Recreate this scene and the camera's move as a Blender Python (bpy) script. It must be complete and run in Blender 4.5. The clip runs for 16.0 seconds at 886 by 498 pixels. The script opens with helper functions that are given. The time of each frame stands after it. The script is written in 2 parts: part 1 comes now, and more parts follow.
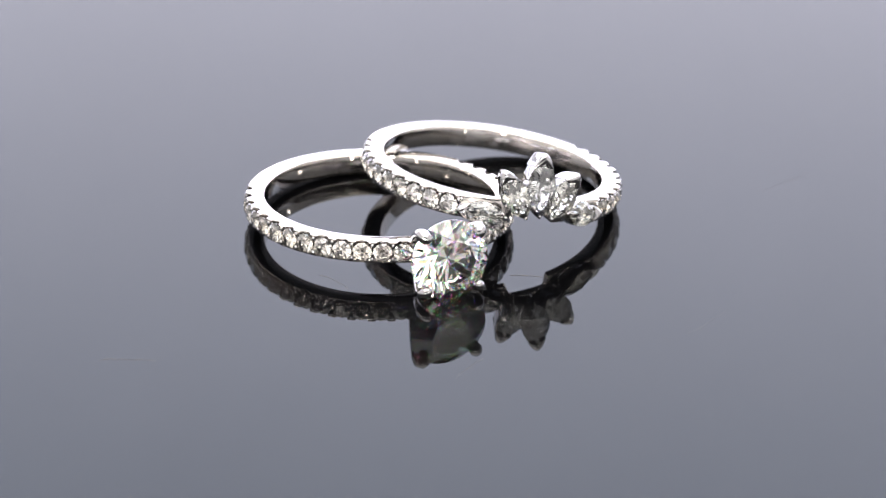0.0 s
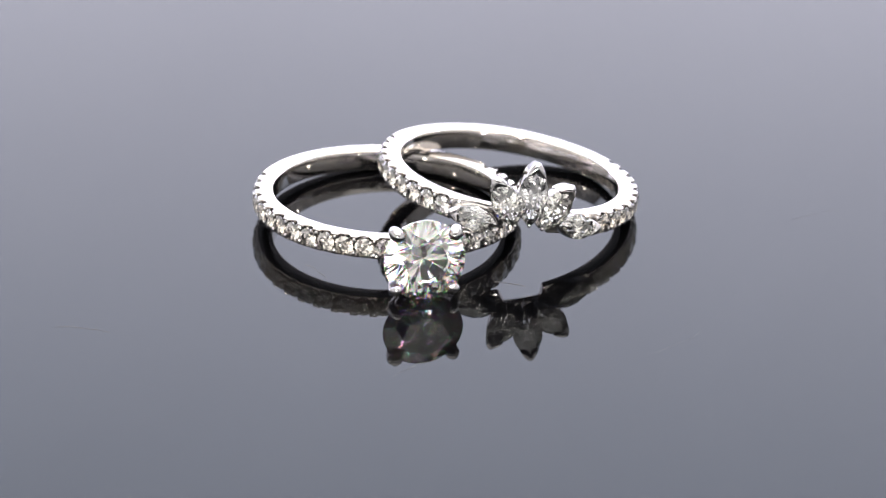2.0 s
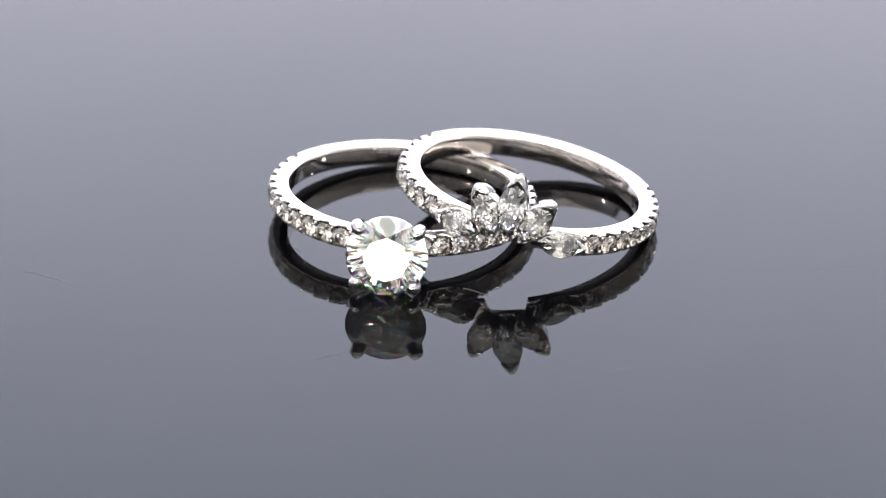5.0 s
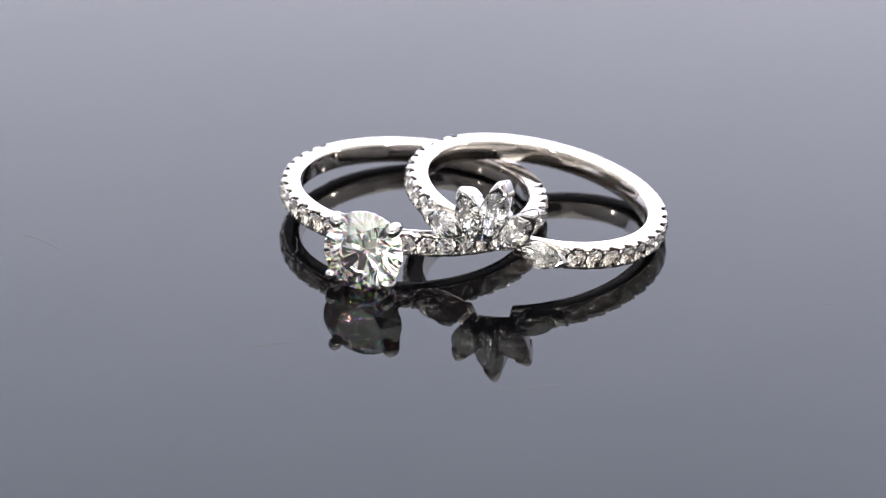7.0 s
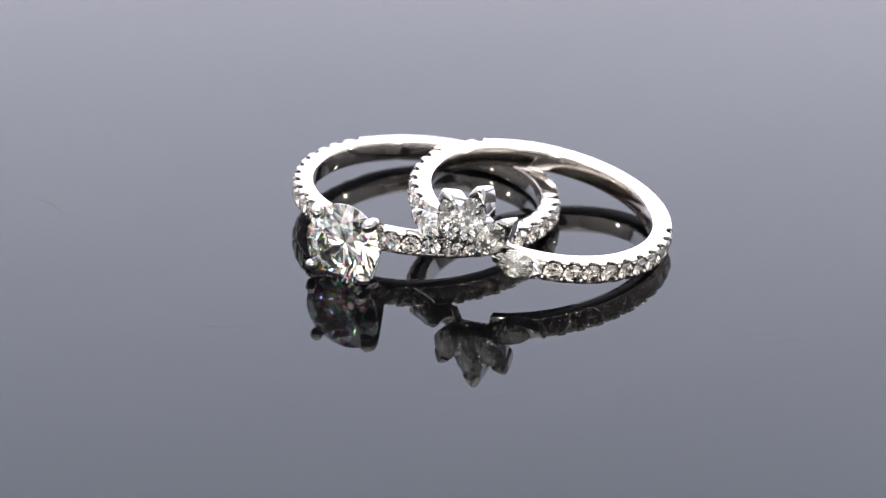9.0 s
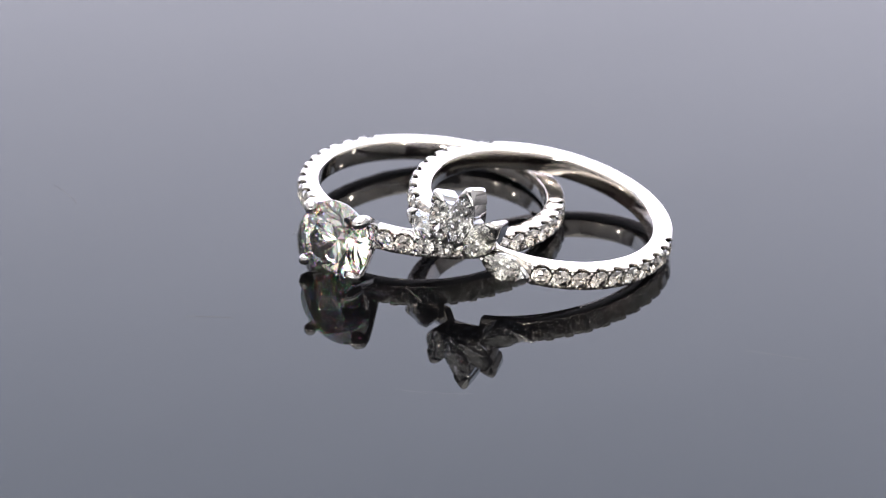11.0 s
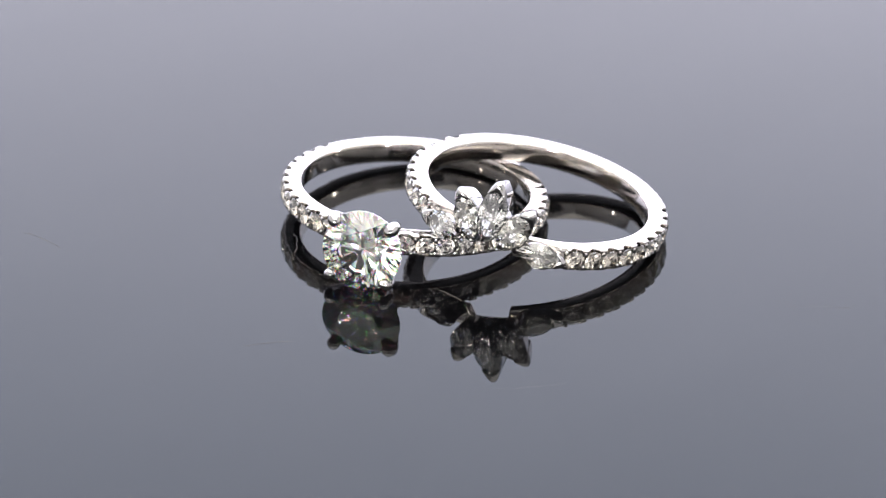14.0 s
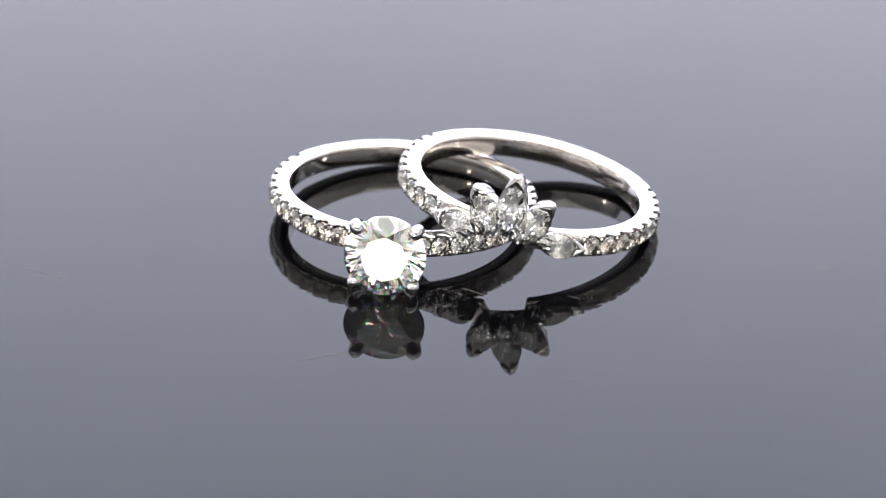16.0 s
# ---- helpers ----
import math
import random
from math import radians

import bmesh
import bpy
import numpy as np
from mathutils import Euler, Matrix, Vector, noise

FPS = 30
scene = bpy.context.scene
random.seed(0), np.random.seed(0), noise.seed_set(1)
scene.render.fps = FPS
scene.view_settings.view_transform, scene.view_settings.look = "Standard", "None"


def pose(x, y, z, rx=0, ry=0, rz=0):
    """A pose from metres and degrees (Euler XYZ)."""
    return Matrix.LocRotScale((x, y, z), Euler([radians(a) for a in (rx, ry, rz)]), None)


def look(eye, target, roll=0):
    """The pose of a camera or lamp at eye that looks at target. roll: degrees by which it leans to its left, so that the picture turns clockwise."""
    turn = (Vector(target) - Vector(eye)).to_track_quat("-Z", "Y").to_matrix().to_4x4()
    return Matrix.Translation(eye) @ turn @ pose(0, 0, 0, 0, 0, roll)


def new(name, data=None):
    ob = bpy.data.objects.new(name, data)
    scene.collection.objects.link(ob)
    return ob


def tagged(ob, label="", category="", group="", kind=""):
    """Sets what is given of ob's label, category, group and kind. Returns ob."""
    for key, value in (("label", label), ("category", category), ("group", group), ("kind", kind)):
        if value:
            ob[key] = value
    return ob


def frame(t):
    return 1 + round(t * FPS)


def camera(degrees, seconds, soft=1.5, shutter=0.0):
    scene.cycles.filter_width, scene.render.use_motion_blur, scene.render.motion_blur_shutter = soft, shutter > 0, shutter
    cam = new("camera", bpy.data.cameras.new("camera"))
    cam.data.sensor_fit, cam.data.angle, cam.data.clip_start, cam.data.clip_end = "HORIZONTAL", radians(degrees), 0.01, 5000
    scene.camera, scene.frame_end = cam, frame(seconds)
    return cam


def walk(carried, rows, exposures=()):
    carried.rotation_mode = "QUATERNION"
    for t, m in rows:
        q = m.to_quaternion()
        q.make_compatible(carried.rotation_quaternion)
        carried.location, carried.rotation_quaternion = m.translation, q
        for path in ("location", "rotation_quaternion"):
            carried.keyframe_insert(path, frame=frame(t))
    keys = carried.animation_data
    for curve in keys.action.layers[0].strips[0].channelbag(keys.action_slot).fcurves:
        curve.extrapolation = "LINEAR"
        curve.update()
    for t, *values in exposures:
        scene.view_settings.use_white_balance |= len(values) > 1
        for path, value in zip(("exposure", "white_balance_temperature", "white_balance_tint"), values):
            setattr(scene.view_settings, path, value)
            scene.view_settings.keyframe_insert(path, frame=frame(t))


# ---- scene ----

MM = 0.001                      # the plan below is written in millimetres
AXIS = (-1.19, 1.29)            # the turntable's spindle
DISC = 0.10                     # height of the disc's surface

# turn of the turntable: seconds, degrees
TURN = [(0.0, 0.0), (0.5, -2.8), (1.0, -5.65), (1.5, -8.5), (2.0, -11.4), (2.5, -14.25), (3.0, -17.1),
        (3.5, -20.0), (4.0, -23.0), (4.5, -25.9), (5.0, -28.8), (5.5, -31.7), (6.0, -34.65), (6.5, -37.6), (7.0, -40.5),
        (7.5, -43.4), (8.0, -46.3), (8.5, -49.35), (9.0, -52.4), (9.5, -55.3), (10.0, -58.1), (10.25, -59.35),
        (10.5, -59.8), (10.75, -59.0), (11.0, -57.6), (11.5, -55.0), (12.0, -52.4), (12.5, -49.8), (13.0, -46.95),
        (13.5, -44.1), (14.0, -41.3), (14.5, -38.4), (15.0, -35.4), (15.5, -32.5), (16.0, -29.6)]

# ---- camera: fixed on its stand ----
EYE = (0.0, -0.19837, 0.09734)
cam = camera(16.93, 16.0, soft=1.2)
cam.data.dof.use_dof = True     # a shallow field: sharp at the stones, soft at the rings' backs
cam.data.dof.focus_distance = 0.214
cam.data.dof.aperture_fstop = 46.0
VIEW = look(EYE, (0, 0, 0), 1.5)
walk(cam, [(0.0, VIEW), (16.0, VIEW)], [(0.0, 0.04), (3.0, 0.005), (7.0, -0.02), (9.0, -0.035), (12.5, -0.045), (16.0, 0.0)])


# ---- light ----
world = bpy.data.worlds.new("room_dark")
world.use_nodes = True
world.node_tree.nodes["Background"].inputs[0].default_value = (0.5, 0.52, 0.6, 1)
world.node_tree.nodes["Background"].inputs[1].default_value = 0.1
scene.world = world


def area_lamp(name, watts, colour, eye, target, w, h=None):
    d = bpy.data.lights.new(name, "AREA")
    d.energy, d.color = watts, colour
    d.shape = "RECTANGLE" if h else "DISK"
    d.size = w
    if h:
        d.size_y = h
    ob = new(name, d)
    ob.matrix_world = look(eye, target)
    return ob


# a wide, soft, faintly blue light behind the stage, three wide fill panels added overhead, small warm lamps over the
# camera, one low beside it with two more added there for sparkle, and two small ones on either side
softbox = area_lamp("softbox_lamp", 41.0, (0.880, 0.935, 1.178), (0, 0.95, 0.80), (0, 0, 0.80), 2.6, 1.6)
# emission tinted a little warmer towards the lower edge, grading the disc's reflection
softbox.data.use_nodes = True
tint_tree = softbox.data.node_tree
tint_place, tint_axes = tint_tree.nodes.new("ShaderNodeNewGeometry"), tint_tree.nodes.new("ShaderNodeSeparateXYZ")
tint_range, tint_mix = tint_tree.nodes.new("ShaderNodeMapRange"), tint_tree.nodes.new("ShaderNodeMix")
tint_range.interpolation_type = "SMOOTHSTEP"
tint_range.inputs["From Min"].default_value, tint_range.inputs["From Max"].default_value = 0.22, 0.68
tint_mix.data_type = "RGBA"
tint_mix.inputs[6].default_value, tint_mix.inputs[7].default_value = (1.07, 1.0, 0.985, 1), (0.945, 1.0, 1.02, 1)
tint_tree.links.new(tint_place.outputs["Position"], tint_axes.inputs[0])
tint_tree.links.new(tint_axes.outputs["Z"], tint_range.inputs["Value"])
tint_tree.links.new(tint_range.outputs["Result"], tint_mix.inputs[0])
tint_tree.links.new(tint_mix.outputs[2], tint_tree.nodes["Emission"].inputs["Color"])
# unseen fill panels, added to brighten the stones and the metal
for y in (0.2, -0.42, -1.04):
    area_lamp("overhead_fill", 11.0, (1.0, 0.985, 0.962), (0, y, 1.3), (0, y, 0), 2.4, 0.58)
for x, y, z in ((-0.20, -0.30, 0.52), (0.06, -0.16, 0.60), (0.22, -0.28, 0.50)):
    area_lamp("glint_lamp", 1.5, (1.0, 0.94, 0.84), (x, y, z), (0, 0, 0), 0.015)
area_lamp("glint_lamp", 0.8, (1.0, 0.97, 0.92), (-0.078, -0.50, 0.092), (0, 0, 0), 0.056)
# the last two, low in front, are added for sparkle in the mirrored stones
for watts, eye, size in ((0.8, (0.56, 0.0, 0.19), 0.022), (0.5, (0.50, 0.22, 0.34), 0.016),
                         (0.8, (-0.52, 0.07, 0.30), 0.022), (0.5, (-0.50, -0.17, 0.22), 0.016),
                         (1.1, (-0.30, -0.42, 0.06), 0.018), (1.1, (0.27, -0.46, 0.05), 0.018)):
    area_lamp("glint_lamp", watts, (1.0, 0.95, 0.86), eye, (0, 0, 0), size)


# ---- materials ----
def material(name, base, rough, metal=0.0, ior=1.5, scale=900.0, spread=0.1, rough_spread=0.0, bump=0.0, bump_scale=3000.0):
    m = bpy.data.materials.new(name)
    m.use_nodes = True
    nt = m.node_tree
    b = nt.nodes["Principled BSDF"]
    b.inputs["Metallic"].default_value = metal
    b.inputs["IOR"].default_value = ior
    co = nt.nodes.new("ShaderNodeTexCoord")
    nz = nt.nodes.new("ShaderNodeTexNoise")
    nz.inputs["Scale"].default_value = scale
    nz.inputs["Detail"].default_value = 5
    nt.links.new(co.outputs["Object"], nz.inputs["Vector"])
    ramp = nt.nodes.new("ShaderNodeMapRange")
    ramp.inputs["To Min"].default_value, ramp.inputs["To Max"].default_value = 1 - spread, 1 + spread
    nt.links.new(nz.outputs["Fac"], ramp.inputs["Value"])
    mul = nt.nodes.new("ShaderNodeVectorMath")
    mul.operation = "SCALE"
    mul.inputs[0].default_value = base
    nt.links.new(ramp.outputs["Result"], mul.inputs["Scale"])
    nt.links.new(mul.outputs["Vector"], b.inputs["Base Color"])
    rr = nt.nodes.new("ShaderNodeMapRange")
    rr.inputs["To Min"].default_value, rr.inputs["To Max"].default_value = max(0.0, rough - rough_spread), rough + rough_spread
    nt.links.new(nz.outputs["Fac"], rr.inputs["Value"])
    nt.links.new(rr.outputs["Result"], b.inputs["Roughness"])
    if bump:
        n2 = nt.nodes.new("ShaderNodeTexNoise")
        n2.inputs["Scale"].default_value = bump_scale
        nt.links.new(co.outputs["Object"], n2.inputs["Vector"])
        bp = nt.nodes.new("ShaderNodeBump")
        bp.inputs["Strength"].default_value = bump
        bp.inputs["Distance"].default_value = 0.00002
        nt.links.new(n2.outputs["Fac"], bp.inputs["Height"])
        nt.links.new(bp.outputs["Normal"], b.inputs["Normal"])
    return m


def diamond(name, tint, pale=(1, 1, 1), fire=0.0):
    """Clear diamond with a faint body tint; fire: how far red, green and blue part as they are bent."""
    m = bpy.data.materials.new(name)
    m.use_nodes = True
    nt = m.node_tree
    nt.nodes.remove(nt.nodes["Principled BSDF"])
    info = nt.nodes.new("ShaderNodeObjectInfo")
    mix = nt.nodes.new("ShaderNodeMix")
    mix.data_type = "RGBA"
    mix.inputs[6].default_value = (*tint, 1)
    mix.inputs[7].default_value = (*pale, 1)
    nt.links.new(info.outputs["Random"], mix.inputs[0])
    total = None
    for k, ior in enumerate((2.405, 2.42, 2.446) if fire else (2.42,)):
        g = nt.nodes.new("ShaderNodeBsdfGlass")
        g.inputs["Roughness"].default_value = 0.0
        g.inputs["IOR"].default_value = ior
        share = nt.nodes.new("ShaderNodeVectorMath")
        share.operation = "MULTIPLY"
        share.inputs[1].default_value = [(1 - fire) / 3 + fire * (k == c) for c in range(3)] if fire else (1, 1, 1)
        nt.links.new(mix.outputs[2], share.inputs[0])
        nt.links.new(share.outputs[0], g.inputs["Color"])
        if total is None:
            total = g.outputs[0]
        else:
            add = nt.nodes.new("ShaderNodeAddShader")
            nt.links.new(total, add.inputs[0])
            nt.links.new(g.outputs[0], add.inputs[1])
            total = add.outputs[0]
    nt.links.new(total, nt.nodes["Material Output"].inputs["Surface"])
    return m


GOLD = material("white_gold", (0.68, 0.637, 0.59), 0.08, metal=1.0, scale=700.0, spread=0.05, rough_spread=0.03, bump=0.025)
# same metal, polished; the claws' grey shading is put into its darker base
CLAW = material("darkened_white_gold", (0.54, 0.525, 0.515), 0.07, metal=1.0, scale=900.0, spread=0.05, rough_spread=0.03)
STONE = diamond("faintly_yellow_diamond", (0.985, 0.984, 0.956), (0.985, 0.984, 0.956))
STONE_CROWN = diamond("faintly_yellow_diamond_fire", (0.985, 0.984, 0.956), (0.985, 0.984, 0.956), 0.4)
PAVE = diamond("melee_diamond", (0.98, 0.957, 0.92), (0.995, 0.985, 0.965))
MARQUISE = diamond("warm_white_diamond", (1.0, 0.99, 0.955), (1.0, 0.995, 0.98))
BLACK = material("black_acrylic", (0.0010, 0.0010, 0.0012), 0.004, ior=1.3, scale=60.0, spread=0.3, rough_spread=0.003)
smear, smear_place, smear_range = (BLACK.node_tree.nodes.new(n) for n in ("ShaderNodeTexNoise", "ShaderNodeMapping", "ShaderNodeMapRange"))
smear.inputs["Scale"].default_value, smear.inputs["Detail"].default_value = 55.0, 4
smear_place.inputs["Scale"].default_value = (1.0, 0.35, 1.0)
smear_place.inputs["Rotation"].default_value = (0, 0, 0.6)
smear_range.inputs["To Min"].default_value, smear_range.inputs["To Max"].default_value = 0.465, 0.535
BLACK.node_tree.links.new(BLACK.node_tree.nodes["Texture Coordinate"].outputs["Object"], smear_place.inputs["Vector"])
BLACK.node_tree.links.new(smear_place.outputs["Vector"], smear.inputs["Vector"])
BLACK.node_tree.links.new(smear.outputs["Fac"], smear_range.inputs["Value"])
BLACK.node_tree.links.new(smear_range.outputs["Result"], BLACK.node_tree.nodes["Principled BSDF"].inputs["Specular IOR Level"])
FIBRE = material("grey_fibre", (0.11, 0.10, 0.095), 0.6, scale=4000.0)
TABLE = material("dark_table", (0.05, 0.045, 0.04), 0.5, scale=12.0, spread=0.3, rough_spread=0.1)
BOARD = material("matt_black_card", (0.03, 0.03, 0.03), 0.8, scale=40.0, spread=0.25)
WALL = material("grey_paint", (0.705, 0.682, 0.652), 0.85, scale=5.0, spread=0.1)


# ---- helpers ----
def mesh_of(name, bm, mat, smooth=False):
    me = bpy.data.meshes.new(name)
    bm.normal_update()
    bm.to_mesh(me)
    bm.free()
    me.materials.append(mat)
    if smooth:
        me.shade_smooth()
    return me


def part(name, me, parent, m=None, label=""):
    ob = new(name, me)
    ob.parent = parent
    if m is not None:
        ob.matrix_basis = m
    if label:
        tagged(ob, label)
    return ob


def box(name, x0, x1, y0, y1, z0, z1, mat):
    bm = bmesh.new()
    bmesh.ops.create_cube(bm, size=1)
    bmesh.ops.scale(bm, vec=(x1 - x0, y1 - y0, z1 - z0), verts=bm.verts)
    bmesh.ops.translate(bm, vec=((x0 + x1) / 2, (y0 + y1) / 2, (z0 + z1) / 2), verts=bm.verts)
    return new(name, mesh_of(name, bm, mat))


def frame_at(origin, xdir, zdir):
    """A pose in mm plan units: origin, its x axis and, as near as may be, its z axis."""
    x = Vector(xdir).normalized()
    y = Vector(zdir).cross(x).normalized()
    z = x.cross(y)
    m = Matrix((x, y, z)).transposed().to_4x4()
    m.translation = Vector(origin) * MM
    return m


def tube(points, radii, seg=14):
    """A round, tapered wire along points (mm), with domed ends."""
    bm = bmesh.new()
    pts = [Vector(p) for p in points]
    rings = []
    side = None
    for i, p in enumerate(pts):
        t = (pts[min(i + 1, len(pts) - 1)] - pts[max(i - 1, 0)]).normalized()
        if side is None:
            side = t.orthogonal().normalized()
        side = (side - t * side.dot(t)).normalized()
        other = t.cross(side)
        rings.append([bm.verts.new((p + (side * math.cos(a) + other * math.sin(a)) * radii[i]) * MM)
                      for a in (2 * math.pi * k / seg for k in range(seg))])
    for a, b in zip(rings, rings[1:]):
        for k in range(seg):
            bm.faces.new((a[k], a[(k + 1) % seg], b[(k + 1) % seg], b[k]))
    for ring, p, q in ((rings[0], pts[0], pts[1]), (rings[-1], pts[-1], pts[-2])):
        r = (ring[0].co / MM - p).length
        tip = bm.verts.new((p + (p - q).normalized() * min(r * 0.55, 0.4)) * MM)
        for k in range(seg):
            bm.faces.new((ring[k], ring[(k + 1) % seg], tip))
    bmesh.ops.recalc_face_normals(bm, faces=bm.faces)
    return bm


# ---- stones ----
def brilliant(radius, reach=None, girdle=0.03, mains=8):
    """A brilliant cut with its table up and its girdle at height 0: reach(angle) gives the outline (1: round)."""
    reach = reach or (lambda a: 1.0)
    pts = []

    def put(a, r, z):
        s = reach(a)
        pts.append((radius * r * s * math.cos(a), radius * r * s * math.sin(a), radius * z))

    step = 2 * math.pi / mains
    tb, pv, cr, tab = math.tan(radians(34.5)), math.tan(radians(40.8)), 0.302, 0.56
    for k in range(mains):
        a, h = k * step, k * step + step / 2
        put(a, tab, cr)
        put(h, 0.775, cr - (0.775 * math.cos(step / 2) - tab) * tb)
        for q in (a, a + step / 4, h, a + 3 * step / 4):
            put(q, 1.0, girdle)
            put(q, 1.0, -girdle)
        put(h, 0.24, -girdle - pv + 0.24 * math.cos(step / 2) * pv)
    put(0, 0.0, -girdle - pv)
    bm = bmesh.new()
    for p in pts:
        bm.verts.new(Vector(p) * MM)
    out = bmesh.ops.convex_hull(bm, input=bm.verts)
    bmesh.ops.delete(bm, geom=list({g for g in out["geom_interior"] if isinstance(g, bmesh.types.BMVert)}), context="VERTS")
    bmesh.ops.dissolve_limit(bm, angle_limit=radians(0.6), verts=bm.verts, edges=bm.edges)
    bmesh.ops.recalc_face_normals(bm, faces=bm.faces)
    return bm


def fiery(me, mat):
    """Give the facets of the crown a material of their own."""
    me.materials.append(mat)
    for face in me.polygons:
        face.material_index = int(face.normal.z > 0.05)
    return me


def marquise_reach(a, b):
    """Outline of a pointed oval with half length a along x and half width b, as radius by angle (unit a)."""
    def reach(angle):
        c, s = abs(math.cos(angle)), abs(math.sin(angle))
        lo, hi = 0.0, 1.0
        for _ in range(40):
            mid = (lo + hi) / 2
            lo, hi = (mid, hi) if s * mid < b / a * (1 - (c * mid) ** 2) ** 0.92 else (lo, mid)
        return lo
    return reach


def marquise(a, b, power=0.92):
    """A marquise whose back is cut as several joined eight-sided brilliants, so that it glitters all along."""
    def half(u):
        return b * max(0.0, 1 - u * u) ** power

    planes = []
    for k in range(-5, 6):
        u = math.sin(k * math.pi / 11.5)
        slope = (half(u + 0.01) - half(u - 0.01)) / (0.02 * a)
        for sd in (-1, 1):
            planes.append((Vector((a * u, sd * half(u))), Vector((-slope, sd)).normalized()))
    hubs = [(Vector((0, 0)), 0.95 * b, 0.0), (Vector((-0.58 * a, 0)), 0.6 * b, 0.3), (Vector((0.58 * a, 0)), 0.6 * b, 0.3)]
    for sx in (-1, 1):
        for sd in (-1, 1):
            hubs += [(Vector((0.25 * a * sx, 0.42 * b * sd)), 0.46 * b, 0.2 * sx), (Vector((0.50 * a * sx, 0.30 * b * sd)), 0.40 * b, 0.35 * sd)]

    def inset(p):
        return max(0.0, min((q - p).dot(n) for q, n in planes))

    def back(p):
        best = 0.62 * inset(p)
        for c, r, turn in hubs:
            d = p - c
            far = max(d.x * math.cos(turn + k * math.pi / 4) + d.y * math.sin(turn + k * math.pi / 4) for k in range(8))
            best = max(best, 0.9 * (r - far))
        return -0.04 - min(best, 1.1 * inset(p) + 0.02)

    def front(p):
        star = 0.05 * b * math.cos(8 * math.atan2(p.y / b, p.x / a))
        return 0.04 + min(0.30 * b, 0.62 * inset(p) + star * min(1.0, inset(p) / (0.2 * b)))

    bm = bmesh.new()
    nu, nv = 44, 14
    top, low = [], []
    for i in range(nu + 1):
        u = -math.cos(math.pi * i / nu) * 0.996
        row_t, row_l = [], []
        for j in range(nv + 1):
            v = 2 * j / nv - 1
            p = Vector((a * u, half(u) * v))
            rim = abs(v) == 1
            row_t.append(bm.verts.new(Vector((p.x, p.y, 0.04 if rim else front(p))) * MM))
            row_l.append(bm.verts.new(Vector((p.x, p.y, -0.04 if rim else back(p))) * MM))
        top.append(row_t)
        low.append(row_l)
    for i in range(nu):
        for j in range(nv):
            bm.faces.new((top[i][j], top[i + 1][j], top[i + 1][j + 1], top[i][j + 1]))
            bm.faces.new((low[i][j], low[i][j + 1], low[i + 1][j + 1], low[i + 1][j]))
        for j in (0, nv):
            bm.faces.new((top[i][j], low[i][j], low[i + 1][j], top[i + 1][j]))
    for i in (0, nu):
        for j in range(nv):
            bm.faces.new((top[i][j], top[i][j + 1], low[i][j + 1], low[i][j]))
    bmesh.ops.triangulate(bm, faces=bm.faces)
    bmesh.ops.dissolve_limit(bm, angle_limit=radians(0.5), verts=bm.verts, edges=bm.edges)
    bmesh.ops.recalc_face_normals(bm, faces=bm.faces)
    return bm


# ---- bands ----
WIDTH = 1.68       # of both bands, along the finger
PITCH = 8.6        # degrees from stone to stone


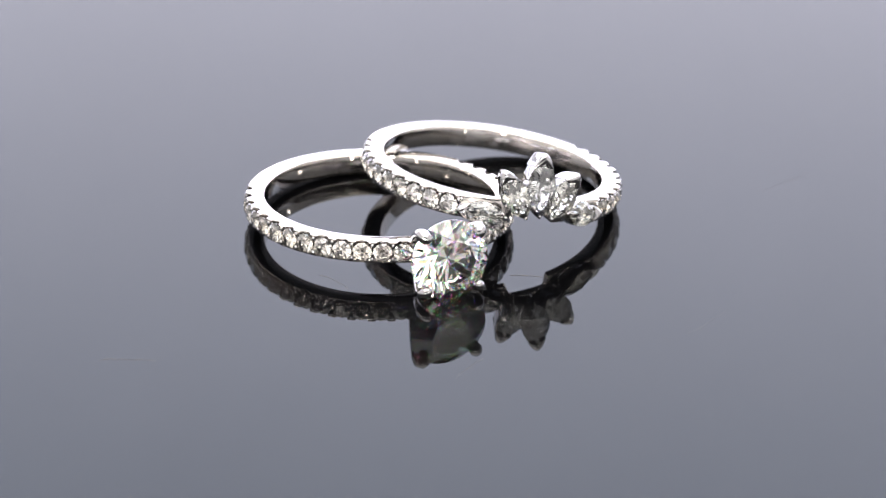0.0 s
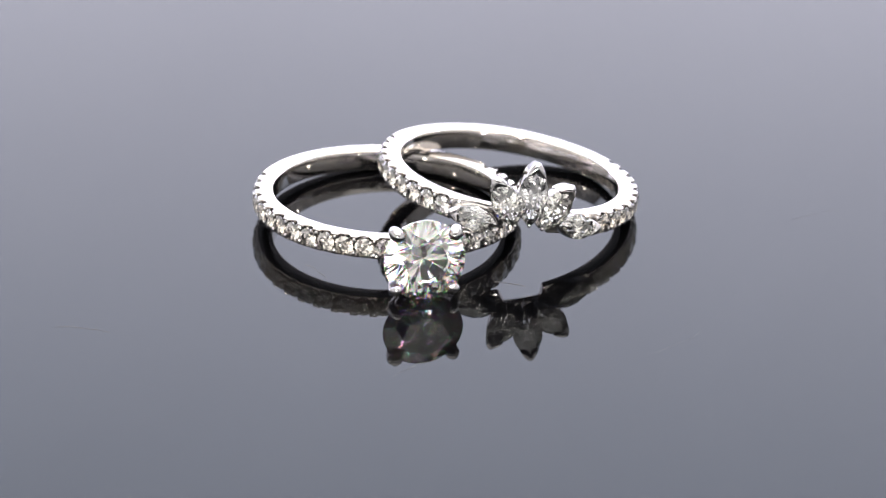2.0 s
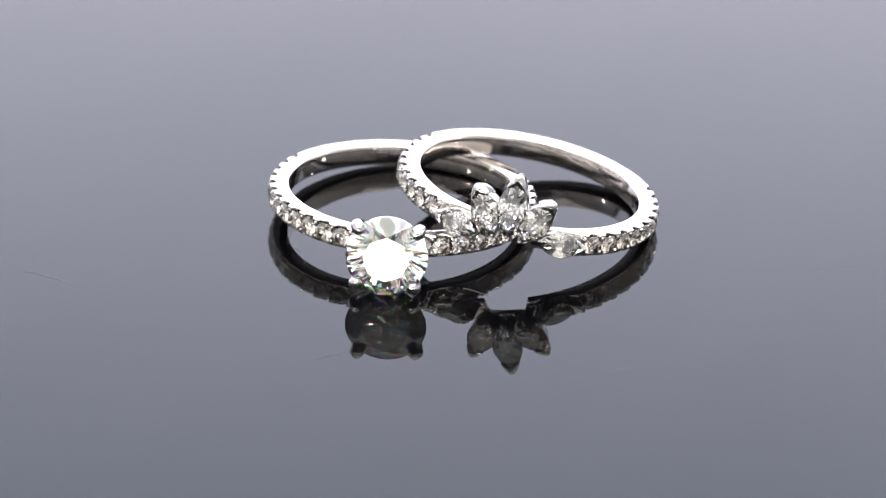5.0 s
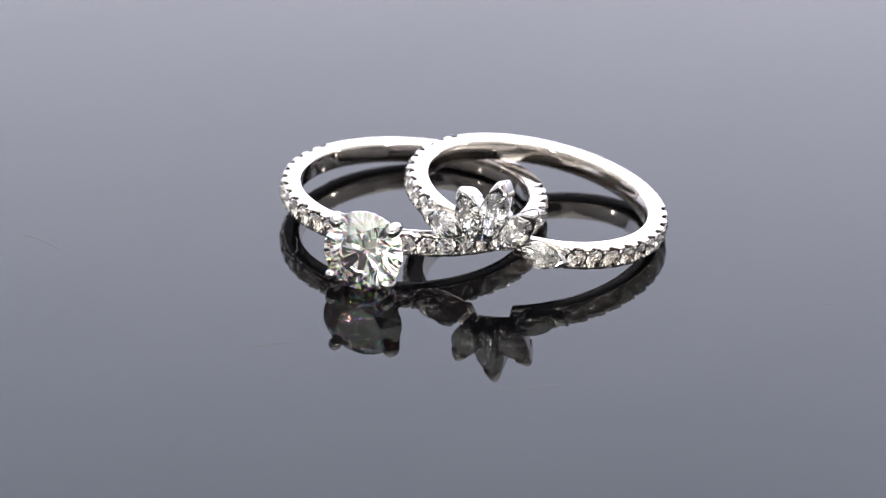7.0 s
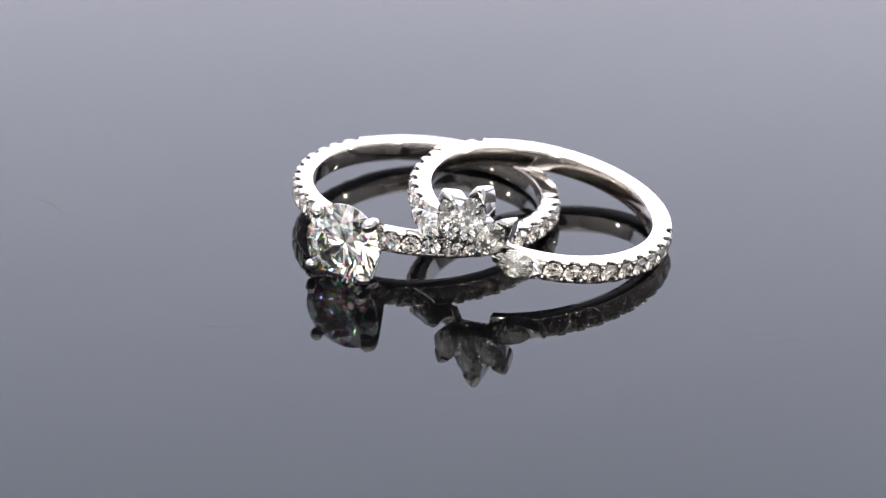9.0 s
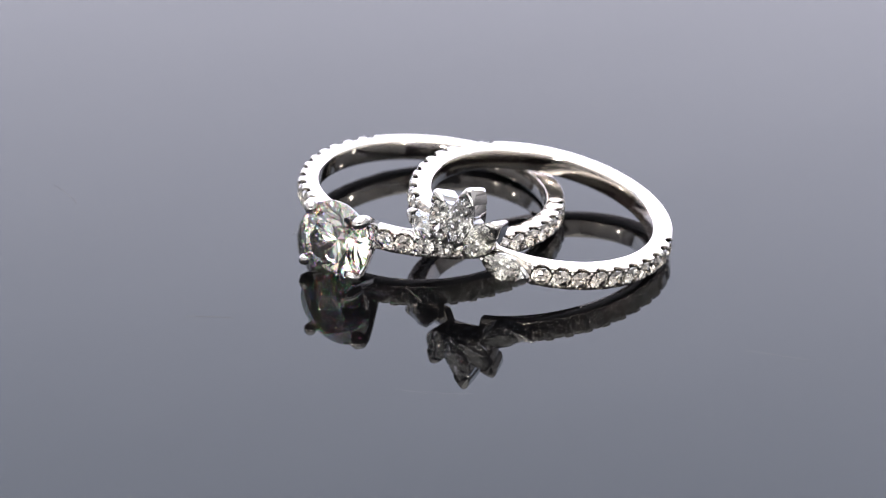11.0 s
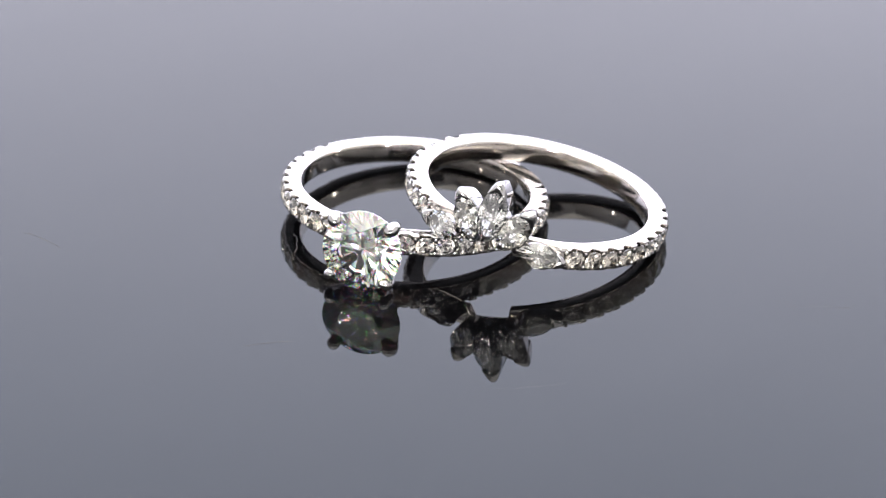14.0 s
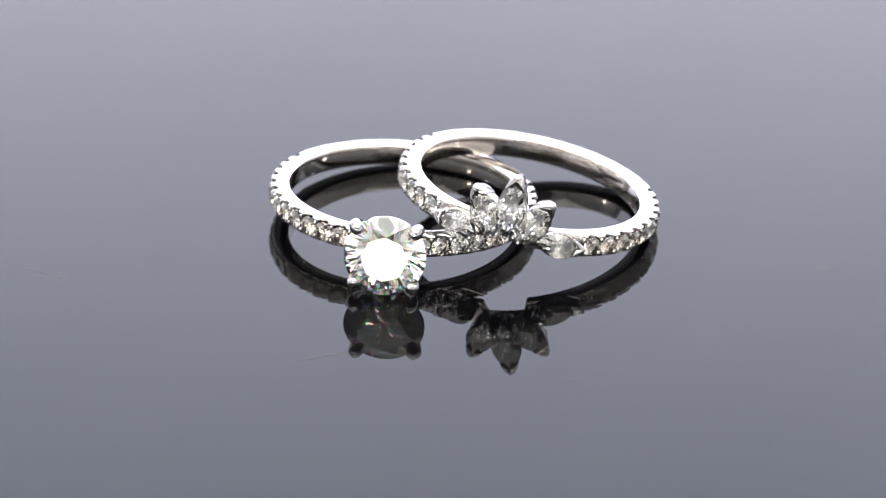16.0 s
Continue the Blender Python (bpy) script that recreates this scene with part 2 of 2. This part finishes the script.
def band_mesh(name, first, count, cut, raised=0.0, inner=0.0, shoulder=False, grow=0.0):
    """A flat-sided band about z, top at WIDTH, bottom at 0. Scalloped seats from `first` degrees on both sides of the head at 0;
    cut: its outer radius before the first stone; raised: half angle within which the underside rises;
    inner: how much narrower than usual the bore is; shoulder: it swells gently up to the first stone;
    grow: how much wider the whole ring is."""
    bm = bmesh.new()
    steps = 1080
    end = first + PITCH * (count - 0.5)
    rows = []
    for i in range(steps):
        deg = i * 360.0 / steps
        off = abs((deg + 180) % 360 - 180)
        if first - PITCH / 2 <= off <= end:
            u = (off - first) / PITCH
            bar = (0.5 + 0.5 * math.cos(2 * math.pi * (u + 0.5))) ** 1.4
            lobe = min(1.0, abs((u + 0.5) % 1.0 - 0.5) / 0.30)
            tooth = 1 - math.sqrt(max(0.0, 1 - lobe * lobe))
            edge, seat, lip = 9.44 + 0.40 * tooth, 9.05 + 0.45 * bar, 9.36 + 0.38 * tooth
            low, low_lip = 9.69 + 0.05 * tooth, 9.61 + 0.08 * tooth
        elif off < first:
            k = min(1.0, max(0.0, (off - first + PITCH / 2 + 12) / 12)) if shoulder else 0.0
            edge = cut + (9.62 - cut) * k * k * (3 - 2 * k)
            seat, lip = edge + 0.05, edge + 0.04
            low, low_lip = edge, lip
        else:
            k = min(1.0, (off - end) / 6.0)
            edge, seat, lip = 9.82, 9.86 + 0.06 * k, 9.85 + 0.05 * k
            low, low_lip = edge, lip
        w = WIDTH
        k = min(1.0, max(0.0, (raised - off) / 3.0)) if raised else 0.0
        b = 0.95 * k * k * (3 - 2 * k)
        mid = (w + b) / 2
        g = 8.62 - inner
        prof = [(g, b), (g - 0.09, b + 0.05), (g - 0.145, b + 0.13), (g - 0.17, b + 0.26), (g - 0.18, mid), (g - 0.17, w - 0.26), (g - 0.145, w - 0.13), (g - 0.09, w - 0.05), (g, w),
                (edge - 0.1, w), (edge - 0.03, w - 0.03), (edge, w - 0.1), (lip, w - 0.34), (seat, w - 0.46), (seat, mid), (seat, b + 0.46), (low_lip, b + 0.34),
                (low, b + 0.1), (low - 0.03, b + 0.03), (low - 0.1, b)]
        c, s = math.cos(radians(deg)), math.sin(radians(deg))
        rows.append([bm.verts.new(((r + grow) * c * MM, (r + grow) * s * MM, z * MM)) for r, z in prof])
    n = len(rows[0])
    for a, b in zip(rows, rows[1:] + rows[:1]):
        for k in range(n):
            f = bm.faces.new((a[k], b[k], b[(k + 1) % n], a[(k + 1) % n]))
            f.smooth = True
    bmesh.ops.recalc_face_normals(bm, faces=bm.faces)
    me = mesh_of(name, bm, GOLD)
    me.set_sharp_from_angle(angle=radians(50))
    return me


PAVE_MESH = mesh_of("pave_stone", brilliant(0.72), PAVE)


def bead_mesh():
    bm = bmesh.new()
    bmesh.ops.create_icosphere(bm, subdivisions=2, radius=1.0)
    bmesh.ops.scale(bm, vec=(0.17 * MM, 0.15 * MM, 0.2 * MM), verts=bm.verts)
    return mesh_of("bead", bm, CLAW, smooth=True)


BEAD_MESH = bead_mesh()
BASE_MESH = BEAD_MESH.copy()
BASE_MESH.name = "base_claw"
BASE_MESH.transform(Matrix.Diagonal((1.0, 1.0, 1.2, 1)))


def pave(ring, first, count, grow=0.0):
    """Small brilliants along the band, and the beads that hold them."""
    for side in (-1, 1):
        for k in range(count):
            a = radians(side * (first + PITCH * k))
            d = Vector((math.cos(a), math.sin(a), 0))
            spin = Matrix.Rotation(random.uniform(0, 6.28), 4, "Z") @ Matrix.Rotation(radians(random.uniform(-5, 5)), 4, "X")
            part("pave_stone", PAVE_MESH, ring, frame_at(d * (9.80 + grow) + Vector((0, 0, WIDTH / 2)), (0, 0, 1), d) @ spin)
        for k in range(count + 1):
            a = radians(side * (first + PITCH * (k - 0.5)))
            d = Vector((math.cos(a), math.sin(a), 0))
            for z in (0.32, WIDTH - 0.32):
                part("bead", BEAD_MESH, ring, frame_at(d * (9.77 + grow) + Vector((0, 0, z)), d, (0, 0, 1)))


def ring_pose(cx, cy, cz, sx, sy, azimuth):
    """Pose of a ring whose top plane passes (cx, cy, cz) with slopes sx, sy, head towards azimuth; origin at its underside."""
    n = Vector((sx, sy, 1)).normalized()
    e = Vector((math.cos(radians(azimuth)), math.sin(radians(azimuth)), 0))
    e = (e - n * e.dot(n)).normalized()
    return frame_at(Vector((cx, cy, cz)) - n * WIDTH, e, n)


# ---- the place ----
floor_top = -0.02
box("floor", -1.5, 1.5, -1.5, 1.2, floor_top - 0.05, floor_top, TABLE)
tagged(bpy.data.objects["floor"], "dark matt tabletop under the turntable", "tabletop", kind="structure")
for nm, b in (("wall_north", (-1.5, 1.5, 1.2, 1.3, floor_top, 2.0)), ("wall_south", (-1.5, 1.5, -1.6, -1.5, floor_top, 2.0)),
              ("wall_west", (-1.6, -1.5, -1.6, 1.3, floor_top, 2.0)), ("wall_east", (1.5, 1.6, -1.6, 1.3, floor_top, 2.0)),
              ("ceiling", (-1.6, 1.6, -1.6, 1.3, 2.0, 2.1))):
    tagged(box(nm, *b, WALL), "plain warm grey painted surface", "ceiling" if nm == "ceiling" else "wall", kind="structure")


# unseen card added behind the lens, so the stones mirror a dark centre
shade = box("reflection_card", -0.17, 0.17, -0.065, 0.065, -0.003, 0.003, BOARD)
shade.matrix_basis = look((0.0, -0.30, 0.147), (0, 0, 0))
tagged(shade, "unseen matt black card behind the lens, added to darken reflections", "card", kind="structure")


def make_turntable():
    bm = bmesh.new()
    prof = [(0.0, 0.0), (118.5, 0.0), (119.4, -0.2), (120.0, -0.9), (120.0, -5.1), (119.4, -5.8), (118.5, -6.0), (0.0, -6.0)]
    seg = 128
    rows = []
    for r, z in prof:
        if r == 0:
            rows.append([bm.verts.new((0, 0, z * MM))])
        else:
            rows.append([bm.verts.new((r * MM * math.cos(2 * math.pi * k / seg), r * MM * math.sin(2 * math.pi * k / seg), z * MM)) for k in range(seg)])
    for a, b in zip(rows, rows[1:]):
        for k in range(seg):
            j = (k + 1) % seg
            if len(a) == 1:
                bm.faces.new((a[0], b[k], b[j]))
            elif len(b) == 1:
                bm.faces.new((a[k], b[0], a[j]))
            else:
                bm.faces.new((a[k], b[k], b[j], a[j]))
    bmesh.ops.recalc_face_normals(bm, faces=bm.faces)
    ob = new("turntable")
    ob.matrix_basis = Matrix.Translation((AXIS[0] * MM, AXIS[1] * MM, DISC * MM))
    part("disc", mesh_of("disc", bm, BLACK), ob)
    hub = tube([(0, 0, -6.5), (0, 0, -13.0), (0, 0, -19.6)], [58.0, 60.0, 60.0], 64)
    part("hub", mesh_of("hub", hub, TABLE), ob)
    return tagged(ob, "glossy black acrylic turntable disc that mirrors the rings", "turntable")


turntable = make_turntable()


# ---- the solitaire ring ----
def make_solitaire():
    ring = new("solitaire_ring")
    ring.matrix_basis = ring_pose(-4.84, 3.96, 2.56, 0.007, 0.078, -65.35)
    tagged(ring, "white gold solitaire ring with round brilliant and pave band", "ring", "two rings")
    part("band", band_mesh("band", 13.2, 13, 9.5, grow=0.17), ring)
    # head: the stone looks outwards, a little upwards
    head = frame_at((12.76, 0, WIDTH - 0.52), (0, 1, 0), (1, 0, 0.075))
    circle = [(1.55 * math.cos(a), 1.55 * math.sin(a), -1.75) for a in (2 * math.pi * k / 48 for k in range(49))]
    rail = part("gallery_rail", mesh_of("gallery_rail", tube(circle, [0.28] * 49, 10), CLAW, smooth=True), ring, head)
    stone = fiery(mesh_of("center_stone", brilliant(2.97), STONE), STONE_CROWN)
    part("center_stone", stone, rail, label="large round brilliant cut diamond, faintly yellow")
    for sx in (-1, 1):
        for sy in (-1, 1):
            wire = [(1.1 * sx, 0.65 * sy, -3.4), (1.5 * sx, 1.05 * sy, -2.5), (2.0 * sx, 1.78 * sy, -1.1), (2.25 * sx, 2.14 * sy, -0.2),
                    (2.25 * sx, 2.18 * sy, 0.2), (2.12 * sx, 2.06 * sy, 0.5), (1.88 * sx, 1.83 * sy, 0.68)]
            f = 1.0 if sy > 0 else 0.82
            part("prong", mesh_of("prong", tube(wire, [f * r for r in (0.46, 0.42, 0.40, 0.42, 0.48, 0.5, 0.4)]), CLAW, smooth=True), rail)
    pave(ring, 13.2, 13, 0.17)
    return ring


solitaire_ring = make_solitaire()


# ---- the crown ring ----
def marquise_setting(a, b, depth):
    """A thin wall round the stone's outline that narrows towards the back."""
    bm = bmesh.new()
    reach = marquise_reach(a, b)
    seg = 40
    levels = [(1.01, -0.10), (1.03, -0.3), (1.0, -depth * 0.6), (0.93, -depth), (0.62, -depth), (0.72, -depth * 0.6), (0.9, -0.3), (0.93, -0.14)]
    rows = []
    for s, z in levels:
        rows.append([bm.verts.new((a * s * reach(t) * math.cos(t) * MM, a * s * reach(t) * math.sin(t) * MM, z * MM)) for t in (2 * math.pi * k / seg for k in range(seg))])
    for p, q in zip(rows, rows[1:] + rows[:1]):
        for k in range(seg):
            bm.faces.new((p[k], p[(k + 1) % seg], q[(k + 1) % seg], q[k])).smooth = True
    bmesh.ops.recalc_face_normals(bm, faces=bm.faces)
    me = mesh_of("stone_setting", bm, CLAW)
    me.set_sharp_from_angle(angle=radians(45))
    return me


def tip_claw(a, b, depth):
    """A smooth claw that wraps the pointed end of the stone, from its back to over its crown."""
    bm = bmesh.new()
    n = 10
    side = []
    for i in range(-n, n + 1):
        u = i / n
        x = 1 - 0.36 * abs(u) ** 1.6
        y = b * (1 - x * x) ** 0.92 * (1 if i > 0 else -1 if i < 0 else 0)
        side.append(Vector((a * x, y, 0)))
    rows = []
    for i, p in enumerate(side):
        t = (side[min(i + 1, 2 * n)] - side[max(i - 1, 0)]).normalized()
        out = Vector((t.y, -t.x, 0))
        w = 1 - (abs(i - n) / n) ** 2
        h = (0.45 + 0.55 * w)
        edge = 0.05 + 0.25 * w
        prof = [(edge * 0.55, -depth), (edge * 0.85, -depth * 0.6), (edge, -0.15), (edge + 0.01, 0.08), (edge * 0.8, 0.22 * h + 0.04), (edge * 0.35, 0.32 * h + 0.05),
                (-0.1 * w, 0.37 * h + 0.05), (-0.34 * w - 0.02, 0.37 * h + 0.05), (-0.48 * w - 0.03, 0.28 * h + 0.04), (-0.4 * w - 0.02, 0.12), (-0.05, -0.1), (-0.14 - 0.1 * w, -depth)]
        rows.append([bm.verts.new((p + out * o + Vector((0, 0, z))) * MM) for o, z in prof])
    m = len(rows[0])
    for p, q in zip(rows, rows[1:]):
        for k in range(m):
            bm.faces.new((p[k], p[(k + 1) % m], q[(k + 1) % m], q[k])).smooth = True
    bm.faces.new(rows[0])
    bm.faces.new(rows[-1])
    bmesh.ops.recalc_face_normals(bm, faces=bm.faces)
    me = mesh_of("tip_claw", bm, CLAW)
    me.set_sharp_from_angle(angle=radians(70))
    return me


def make_crown():
    ring = new("crown_ring")
    ring.matrix_basis = ring_pose(3.66, 8.28, 3.48, 0.120, 0.122, -71.9)
    tagged(ring, "white gold crown ring with marquise diamonds leaning on another ring", "ring", "two rings")
    part("band", band_mesh("band", 38.5, 10, 9.0, 11.5, 0.1, True), ring)

    def mounted(a, b, tip, base, out, depth):
        """One marquise from base to tip (radius, along the band, height over the band's top), facing `out`."""
        tip, base = Vector(tip), Vector(base)
        tip.z, base.z = tip.z + WIDTH + 0.05, base.z + WIDTH + 0.05
        m = frame_at((tip + base) / 2, tip - base, out)
        setting = part("stone_setting", marquise_setting(a, b, depth), ring, m)
        part("marquise_stone", mesh_of("marquise_stone", marquise(a, b), MARQUISE), setting, label="pointed oval marquise diamond")
        part("tip_claw", tip_claw(a, b, depth), setting, label="polished V-shaped claw")
        part("base_claw", BASE_MESH, setting, Matrix.Translation((-a * 0.96 * MM, 0, -0.06 * MM)), "small rounded claw")

    mounted(2.25, 1.1, (9.75, 0, 3.78), (10.6, 0, -0.82), (1, 0, 0.05), 1.6)
    for s in (-1, 1):
        mounted(1.85, 1.05, (9.6, 2.8 * s, 2.22), (10.55, 0.98 * s, -0.87), (1, 0.12 * s, 0.05), 1.5)
        p, q = radians(33 * s), radians(12.5 * s)
        mounted(1.75, 0.92, (10.15 * math.cos(p), 10.15 * math.sin(p), -1.0), (10.42 * math.cos(q), 10.42 * math.sin(q), -0.5 if s > 0 else -1.0),
                (math.cos(radians(22 * s)), math.sin(radians(22 * s)), 0.28), 1.0)
    pave(ring, 38.5, 10)
    return ring


crown_ring = make_crown()


# ---- dust on the disc ----
def make_fibre(x0, y0, x1, y1, bend, radius, label):
    a, b = Vector((x0, y0, DISC)), Vector((x1, y1, DISC))
    mid = (a + b) / 2
    d = b - a
    side = Vector((-d.y, d.x, 0)) * bend
    pts = []
    for k in range(13):
        u = k / 12
        pts.append(d * (u - 0.5) + side * (4 * u * (1 - u) + 0.25 * math.sin(9 * u)) + Vector((0, 0, radius)))
    ob = new("dust_fibre", mesh_of("dust_fibre", tube(pts, [radius] * 13, 6), FIBRE, smooth=True))
    ob.matrix_basis = Matrix.Translation(mid * MM)
    return tagged(ob, label, "dust fibre", "dust on the disc")


fibres = [make_fibre(-23.4, -19.0, -19.4, -18.9, 0.08, 0.010, "thin curved dark dust fibre lying on the black disc"),
          make_fibre(24.6, 11.4, 28.2, 14.6, 0.03, 0.0055, "faint straight dust fibre lying on the black disc"),
          make_fibre(1.1, -20.3, 3.0, -17.3, 0.06, 0.008, "faint curved dust fibre lying on the black disc"),
          make_fibre(17.4, -12.6, 20.5, -8.5, -0.05, 0.0045, "faint long dust fibre lying on the black disc"),
          make_fibre(-8.9, -5.1, -6.8, -7.2, 0.1, 0.010, "fine dust fibre lying on the black disc beside the ring"),
          make_fibre(5.0, -4.3, 7.3, -4.45, 0.06, 0.013, "short dust fibre lying on the black disc beside the ring")]


# ---- motion ----
def motions():
    pivot = Matrix.Translation((AXIS[0] * MM, AXIS[1] * MM, 0))
    for thing in (turntable, solitaire_ring, crown_ring, *fibres):
        start = thing.matrix_basis.copy()
        walk(thing, [(t, pivot @ Matrix.Rotation(radians(d), 4, "Z") @ pivot.inverted() @ start) for t, d in TURN])


motions()
